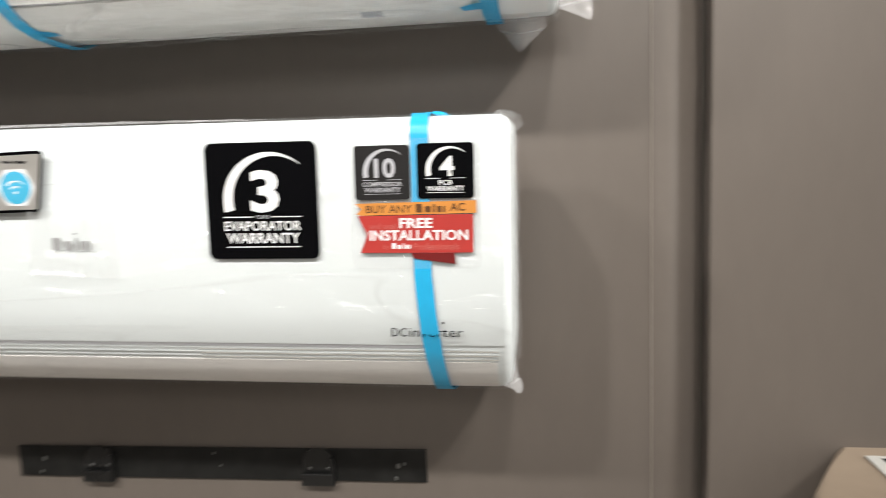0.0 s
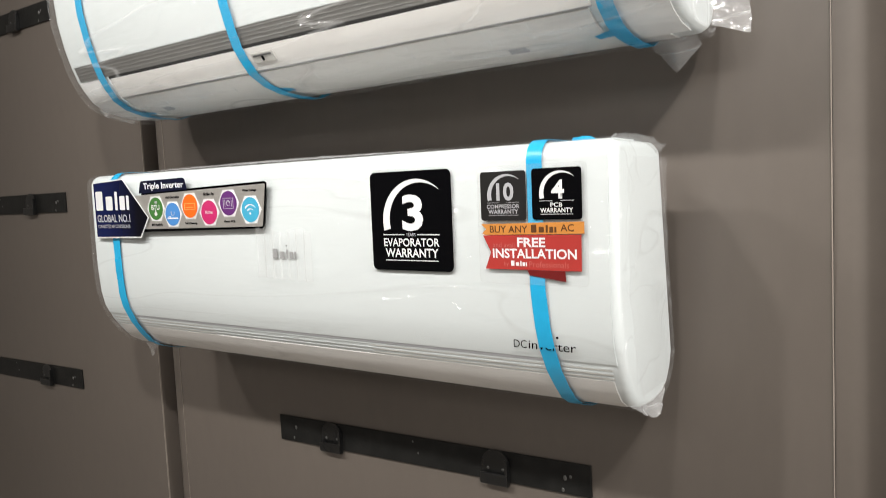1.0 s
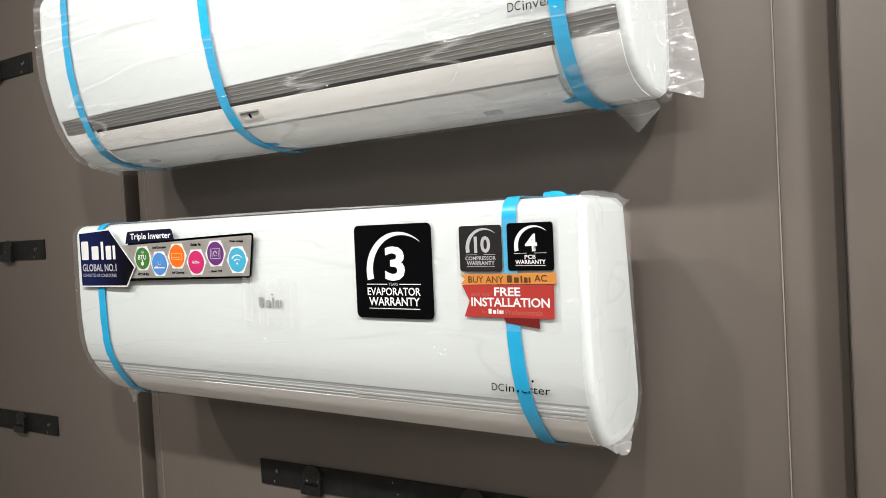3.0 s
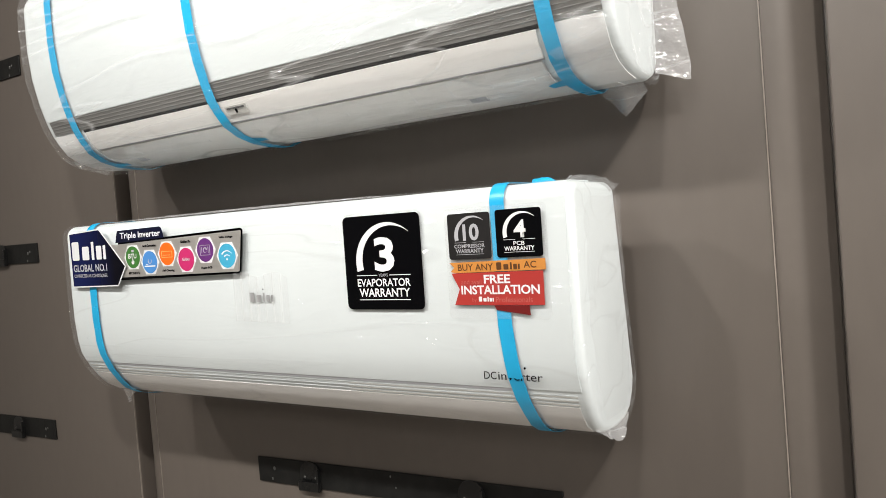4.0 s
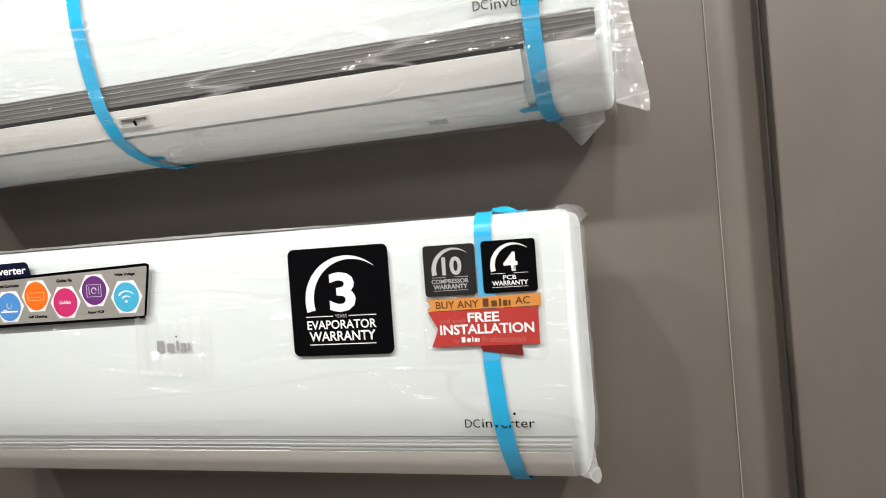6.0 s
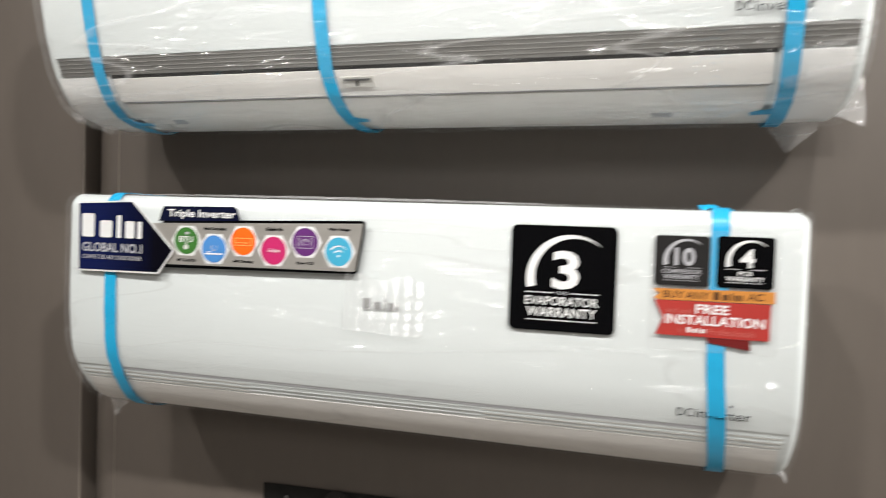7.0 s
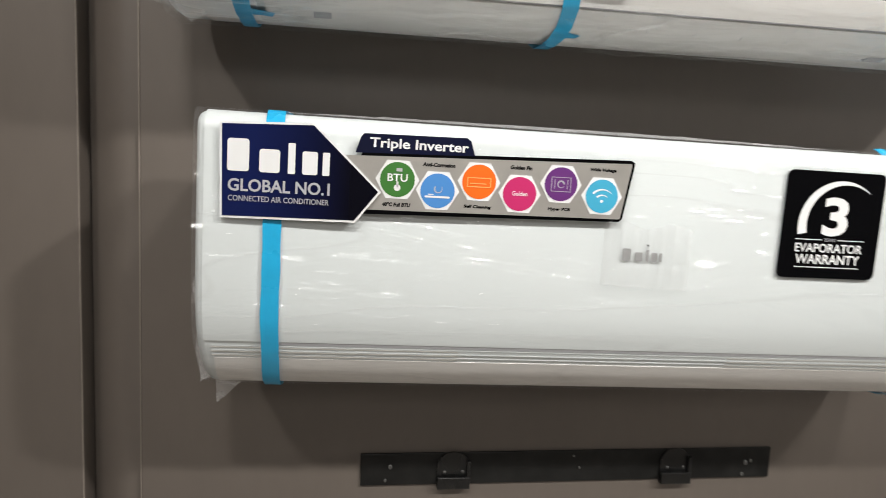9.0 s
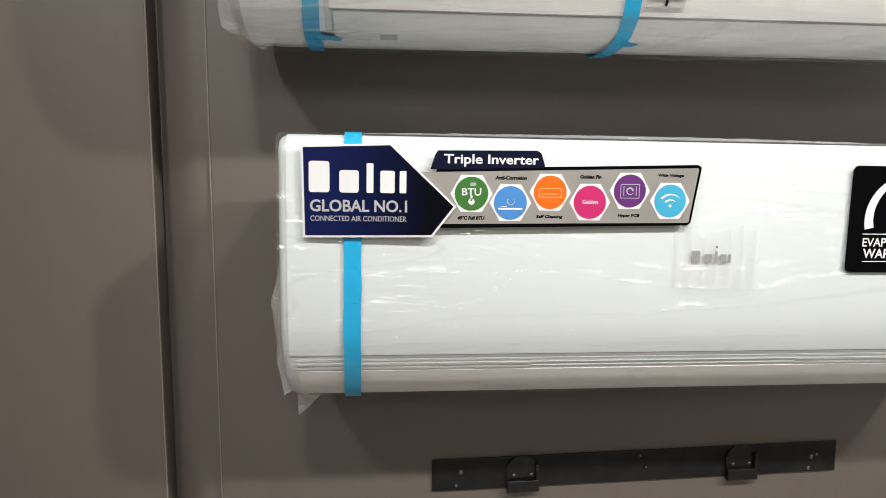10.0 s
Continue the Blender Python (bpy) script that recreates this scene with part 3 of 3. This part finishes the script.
for colour, x, z in ICONS:
    hexagon = print_shape("hexagon", disc(x, z, 0.0232, 6, 0), E1 - 0.0005, PAPER, feature, "white hexagon with a " + colour + " disc")
    print_shape("disc", disc(x, z, 0.0183), E1 - 0.0010, ICON[colour], hexagon)
    T = E1 - 0.0018
    if colour == "green":
        lettering("BTU", x - 0.0105, x + 0.0105, z - 0.002, z + 0.006, T, PAPER, hexagon, 0.015)
        print_shape("dot", disc(x, z - 0.0085, 0.0035, 14), T + 0.0004, PAPER, hexagon)
        print_shape("stem", rounded(x - 0.001, x + 0.001, z - 0.008, z - 0.002, 0.0004, 2), T + 0.0004, PAPER, hexagon)
        print_shape("mark", rounded(x - 0.0015, x + 0.0045, z + 0.0085, z + 0.0120, 0.0008, 2), T + 0.0004, DIM, hexagon)
    elif colour == "blue":
        print_shape("line", rounded(x - 0.0135, x + 0.0135, z - 0.0075, z - 0.0055, 0.0009, 2), T + 0.0004, PAPER, hexagon)
        print_shape("line", rounded(x - 0.0100, x - 0.0040, z - 0.0045, z - 0.0035, 0.0004, 2), T + 0.0004, PAPER, hexagon)
        part("drop", plate(swoosh(x + 0.0005, z + 0.0020, 0.0045, 140, 400, 0.0010, 18), T + 0.0004), DIM, hexagon)
    elif colour == "orange":
        for a, b, c, d in ((-0.0130, 0.0130, 0.0035, 0.0045), (-0.0130, 0.0130, -0.0060, -0.0050), (-0.0130, -0.0120, -0.0055, 0.0040), (0.0120, 0.0130, -0.0055, 0.0040), (-0.010, 0.008, -0.0025, -0.0015)):
            print_shape("line", [(x + a, z + c), (x + b, z + c), (x + b, z + d), (x + a, z + d)], T + 0.0004, PINK_ORANGE, hexagon)
    elif colour == "pink":
        lettering("Golden", x - 0.0085, x + 0.0085, z - 0.002, z + 0.0028, T, PAPER, hexagon, 0.005)
    elif colour == "purple":
        for a, b, c, d in ((-0.0110, 0.0110, 0.0070, 0.0077), (-0.0110, 0.0110, -0.0082, -0.0075), (-0.0110, -0.0103, -0.0080, 0.0075), (0.0103, 0.0110, -0.0080, 0.0075), (-0.0075, -0.0068, -0.0050, 0.0050), (0.0068, 0.0075, -0.0050, 0.0050)):
            print_shape("line", [(x + a, z + c), (x + b, z + c), (x + b, z + d), (x + a, z + d)], T + 0.0004, DIM, hexagon)
        part("ring", plate(swoosh(x, z, 0.0042, 0, 330, 0.0016, 20), T + 0.0004), DIM, hexagon)
    else:
        part("wave", plate(swoosh(x, z - 0.007, 0.0150, 138, 42, 0.0018, 14), T + 0.0004), PAPER, hexagon)
        part("wave", plate(swoosh(x, z - 0.007, 0.0088, 135, 45, 0.0016, 12), T + 0.0004), PAPER, hexagon)
        print_shape("dot", disc(x, z - 0.0055, 0.0016, 10), T + 0.0004, PAPER, hexagon)
for words, x, z, w in (("48\u00b0C Full BTU", -0.2795, 0.2375, 0.030), ("Anti-Corrosion", -0.2365, 0.2815, 0.035), ("Self Cleaning", -0.1925, 0.2392, 0.030), ("Golden Fin", -0.1475, 0.2838, 0.024), ("Hyper PCB", -0.1025, 0.2412, 0.025), ("Wide Voltage", -0.0560, 0.2862, 0.030)):
    lettering(words, x - w / 2, x + w / 2, z - 0.002, z + 0.0024, E1 - 0.0007, BLACK, feature, 0.050, shear=0.15)

brand_blocks(-0.0250, 0.0220, 0.1875, 0.2015, -0.1952, LOGO, low)
print_shape("logo_dot", disc(0.0040, 0.2060, 0.0012, 10), F + 0.0003, BLACK, low)
lettering("DC", 0.3590, 0.3760, 0.0900, 0.0995, -0.1867, BLACK, low, 0.0)
lettering("inverter", 0.3785, 0.4370, 0.0900, 0.0995, -0.1867, BLACK, low, 0.0)
print_shape("logo_dot", disc(0.4160, 0.1060, 0.0015, 10), -0.1895, BLACK, low)

# rippled protective patch over the mark
rings = []
for i in range(41):
    x = -0.050 + 0.1045 * i / 40
    top = 0.2305 + 0.004 * math.sin(i * 0.25)
    rings.append([(x, F - 0.0004 - 0.0040 * (1 + math.sin(i * 1.05 + 0.3 * noise.noise((i * 0.4, 0, 0)))), 0.1600 - 0.004 * i / 40 + (top - 0.160) * j / 6) for j in range(7)])
part("protective_patch", loft(rings, closed=False, caps=False), PATCH, low, "rippled clear protective patch", smooth=True)

# loose film and tape ends
rag("film_tail", [((HALF - 0.02, -0.128, 0.024), (HALF + 0.000, -0.135, 0.014)), ((HALF - 0.01, -0.08, 0.016), (HALF + 0.006, -0.09, -0.002)), ((HALF - 0.01, -0.02, 0.03), (HALF - 0.002, -0.03, 0.016))], LOOSE, low, 5.0, 0.012, "crumpled clear film end")
rag("film_tail", [((HALF - 0.03, -0.150, 0.320), (HALF - 0.012, -0.165, 0.330)), ((HALF - 0.015, -0.10, 0.322), (HALF + 0.003, -0.11, 0.330)), ((HALF, -0.06, 0.31), (HALF + 0.014, -0.06, 0.318))], LOOSE, low, 8.0, 0.012, "crumpled clear film end")
rag("film_tail", [((-HALF, -0.10, 0.19), (-HALF - 0.010, -0.06, 0.19)), ((-HALF, -0.10, 0.13), (-HALF - 0.022, -0.07, 0.12)), ((-HALF, -0.11, 0.07), (-HALF - 0.017, -0.08, 0.06)), ((-HALF + 0.01, -0.12, 0.02), (-HALF - 0.004, -0.12, 0.01))], LOOSE, low, 2.0, 0.006, "bulging clear film end")
rag("film_tail", [((-HALF + 0.012, -0.11, 0.014), (-HALF + 0.012, -0.10, -0.020)), ((-HALF + 0.042, -0.10, 0.010), (-HALF + 0.020, -0.10, -0.014))], LOOSE, low, 12.0, 0.006, "crumpled clear film tip")
rag("film_tail", [((x, -0.170, 0.3262), (x + 0.004, -0.158, 0.3275 + 0.0026 * math.sin(math.pi * (x + 0.40) / 0.62))) for x in (-0.40, -0.30, -0.20, -0.10, 0.0, 0.10, 0.22)], LOOSE, low, 14.0, 0.004, "loose film ridge along the top edge", 0.0012)
rag("film_tail", [((HALF - 0.001, -0.172 + 0.055 * max(0.0, 0.16 - z) / 0.13, z), (HALF + 0.004, -0.03, z)) for z in (0.030, 0.06, 0.10, 0.16, 0.22, 0.27, 0.305)], CLEAR, low, 41.0, 0.002, "crumpled clear film over the casing end", 0.0025)
rag("tape_end", [((0.384, -0.062, 0.3270), (0.381, -0.050, 0.3345)), ((0.394, -0.060, 0.3275), (0.392, -0.046, 0.3390)), ((0.406, -0.058, 0.3275), (0.411, -0.044, 0.3320)), ((0.420, -0.056, 0.3260), (0.426, -0.044, 0.3295))], TAPE, low, 4.0, 0.006, "crumpled cyan tape end")

# ---- upper air conditioner ----
up = tagged(new("air_conditioner"), "large white split air conditioner in film above the stickered one", "air conditioner", "wall air conditioners")
up.matrix_basis = pose(0.3845, 0, 1.60, 0, 0, 0)
WIDE, RIGHT = 0.541, 0.547
up_profile = [(0.012, 0.360), (-0.02, 0.368), (-0.08, 0.370), (-0.160, 0.370)] + arc(-0.160, 0.326, 0.044, 90, 180, 8)[1:] + [
    (-0.2045, 0.260), (-0.2000, 0.205), (-0.1905, 0.160), (-0.1800, 0.127), (-0.1700, 0.103), (-0.1610, 0.088), (-0.1460, 0.068), (-0.122, 0.054), (-0.090, 0.0455), (-0.055, 0.0425), (-0.020, 0.043), (0.0, 0.050), (0.012, 0.068)]
part("body", shell(up_profile, -WIDE, RIGHT, 0.011, 0.13, 0.003), WHITE, up, smooth=True)
part("front_panel", band(up_profile[2:4] + arc(-0.160, 0.326, 0.044, 90, 180, 8)[1:] + [(-0.2045, 0.260), (-0.2000, 0.205), (-0.1905, 0.160), (-0.1803, 0.128)], -WIDE + 0.015, RIGHT - 0.015, 0.0014), WHITE, up, "smooth white front panel", smooth=True)
stripe = part("trim_stripe", band([(-0.1800, 0.1272), (-0.1700, 0.1035)], -WIDE + 0.020, RIGHT - 0.012, 0.0022), GREY, up, "ridged grey trim stripe")
for k in range(4):
    f = (k + 0.6) / 4.4
    y, z = -0.1822 + 0.0100 * f, 0.1268 - 0.0235 * f
    part("ridge", band([(y + 0.0002, z + 0.0010), (y - 0.0003, z), (y + 0.0005, z - 0.0010)], -WIDE + 0.020, RIGHT - 0.012, 0.0004), GREY, stripe)
part("gap", band([(-0.1700, 0.1036), (-0.1678, 0.0987)], -0.436, 0.456, 0.0012), SHADOW_GAP, up, "black strip for the shade in the gap under the trim stripe")
part("louver", band([(-0.1684, 0.0982), (-0.1635, 0.0890), (-0.1562, 0.0790), (-0.1480, 0.0690)], -0.432, 0.452, 0.0026), CREAM, up, "upper white louver", smooth=True)
part("louver", band([(-0.1450, 0.0664), (-0.1320, 0.0575), (-0.1165, 0.0500), (-0.0960, 0.0462), (-0.0930, 0.0459)], -0.428, 0.448, 0.0024), CREAM, up, "lower white louver", smooth=True)
part("gap", band([(-0.1478, 0.0690), (-0.1454, 0.0668)], -0.432, 0.452, 0.0008), DIM, up, "narrow gap between the louvers")
part("underside", band([(-0.0915, 0.0457), (-0.055, 0.0425), (-0.020, 0.043), (-0.002, 0.0492)], -0.50, 0.51, 0.0009), CREAM, up, "white underside tray", smooth=True)
for k in range(15):
    x = -0.40 + 0.059 * k
    part("louver_joint", band([(-0.1420, 0.0642), (-0.1215, 0.0522), (-0.1010, 0.0472)], x, x + 0.0014, 0.0029), PAPER, up)
for x0, x1 in ((-WIDE + 0.013, -0.438), (0.458, RIGHT - 0.013)):
    part("end_cap", band([(-0.1690, 0.1012), (-0.1610, 0.088), (-0.1460, 0.068), (-0.122, 0.054), (-0.090, 0.0455), (-0.055, 0.0425)], x0, x1, 0.0012), LIT_END, up, "white end piece beside the louvers, coloured brighter as if lit", smooth=True)
badge = part("display_window", band([(-0.1665, 0.0890), (-0.1582, 0.0770)], -0.0755, -0.0305, 0.0014), LIGHT, up, "small silver display window")
part("slot", band([(-0.1655, 0.0868), (-0.1640, 0.0846)], -0.0715, -0.0345, 0.0020), DARKDIM, badge)
part("mark", band([(-0.1648, 0.0840), (-0.1608, 0.0785)], -0.0540, -0.0520, 0.0026), BLACK, badge)
part("clip", band([(-0.100, 0.0470), (-0.088, 0.0430)], 0.320, 0.345, 0.0026), DIM, up)
part("clip", band([(-0.110, 0.0490), (-0.098, 0.0440)], -0.375, -0.355, 0.0026), DIM, up)
film_wrap(up_profile, -WIDE - 0.001, RIGHT + 0.002, 0.0062, 0.0036, up, 21.0, 0.005, mat=HEAVY, foot=0.13, depth=0.003)
strap(up_profile, lambda y, z: -0.4505 - 0.02 * max(0, 0.15 - z), 0.0185, 0.0046, up, 6.0)
strap(up_profile, lambda y, z: -0.0935 + 0.10 * max(0, 0.1 - z), 0.0190, 0.0062, up, 7.0)
strap(up_profile, lambda y, z: 0.4690, 0.0190, 0.0060, up, 9.0)
for x, s in ((-0.452, 1.0), (-0.088, 0.8), (0.462, -0.8)):
    rag("tape_end", [((x - 0.004 * s, -0.112, 0.0462), (x + 0.034 * s, -0.100, 0.0436)), ((x - 0.002 * s, -0.092, 0.0418), (x + 0.030 * s, -0.088, 0.0412))], TAPE, up, x * 9, 0.002, "cyan tape tail", 0.001)
lettering("DC", 0.4075, 0.4245, 0.1405, 0.1515, -0.1905, BLACK, up, 0.0)
lettering("inverter", 0.4270, 0.4875, 0.1390, 0.1500, -0.1905, BLACK, up, 0.0)
brand_blocks(-0.035, 0.030, 0.255, 0.274, -0.2062, DARKDIM, up)
rag("film_tail", [((RIGHT - 0.006, -0.01, 0.28), (RIGHT + 0.010, 0.0, 0.28)), ((RIGHT - 0.004, -0.008, 0.21), (RIGHT + 0.019, 0.0, 0.21)), ((RIGHT - 0.003, -0.006, 0.13), (RIGHT + 0.031, 0.001, 0.13)), ((RIGHT - 0.001, -0.010, 0.075), (RIGHT + 0.040, 0.003, 0.070)), ((RIGHT + 0.000, -0.012, 0.052), (RIGHT + 0.041, 0.004, 0.040))], LOOSE, up, 31.0, 0.005, "large loose crinkled film flap", 0.002)
rag("film_tail", [((0.468, -0.015, 0.044), (0.472, 0.005, 0.036)), ((0.495, -0.015, 0.044), (0.497, 0.018, 0.006)), ((0.530, -0.015, 0.046), (0.532, 0.005, 0.036))], LOOSE, up, 33.0, 0.004, "torn loose film tip", 0.002)
rag("film_tail", [((-WIDE, -0.15, 0.22), (-WIDE - 0.004, -0.14, 0.22)), ((-WIDE, -0.15, 0.12), (-WIDE - 0.016, -0.135, 0.098)), ((-WIDE + 0.010, -0.12, 0.065), (-WIDE - 0.012, -0.115, 0.052)), ((-WIDE + 0.045, -0.08, 0.042), (-WIDE + 0.030, -0.08, 0.030))], LOOSE, up, 35.0, 0.008, "bulging clear film end")

# hidden hanging brackets between casing and wall
for owner, z0, z1, y0 in ((low, 0.05, 0.11, -0.02), (up, 0.16, 0.22, -0.01)):
    part("hanging_bracket", box(-0.30, 0.30, y0, WALL, z0, z1), STEEL, owner)

# ---- beige appliance beyond the right channel ----
beige = tagged(new("air_conditioner"), "beige air conditioner with a slotted grille in its top", "air conditioner", "wall air conditioners")
beige.matrix_basis = pose(1.288, WALL, 0.80, 0, 0, 0)
plan = [(0.0, 0.0), (-0.038, -0.070), (-0.080, -0.145), (-0.090, -0.185), (-0.080, -0.208), (-0.050, -0.216), (0.86, -0.216), (0.886, -0.208), (0.898, -0.185), (0.892, -0.145), (0.856, -0.070), (0.82, 0.0)]


def drawn_in(d):
    """The unit's plan drawn in from its sides and front by d."""
    return [(x + d if x < 0.4 else x - d, min(y + d, 0.0)) for x, y in plan]


part("body", loft([[(x, y, z) for x, y in drawn_in(d)] for z, d in ((0.0, 0.004), (0.012, 0.0), (0.255, 0.0), (0.266, 0.0025), (0.2725, 0.007), (0.275, 0.013))]), BEIGE, beige, "rounded beige casing", smooth=True)
grille = part("top_grille", box(0.024, 0.800, -0.165, -0.033, 0.2752, 0.2780, 0.001), LIGHT, beige, "white grille set into the top")
slot = box(0.0, 0.118, 0.0, 0.011, 0.0, 0.0006)
slot_mesh = part("slot", slot, SHADOW_GAP, grille, "dark air slot")
for k in range(6):
    for j in range(7):
        here = slot_mesh if k == j == 0 else new("slot", slot_mesh.data)
        here.parent = grille
        here.matrix_basis = pose(0.040 + 0.126 * k, -0.160 + 0.0175 * j, 0.2782)
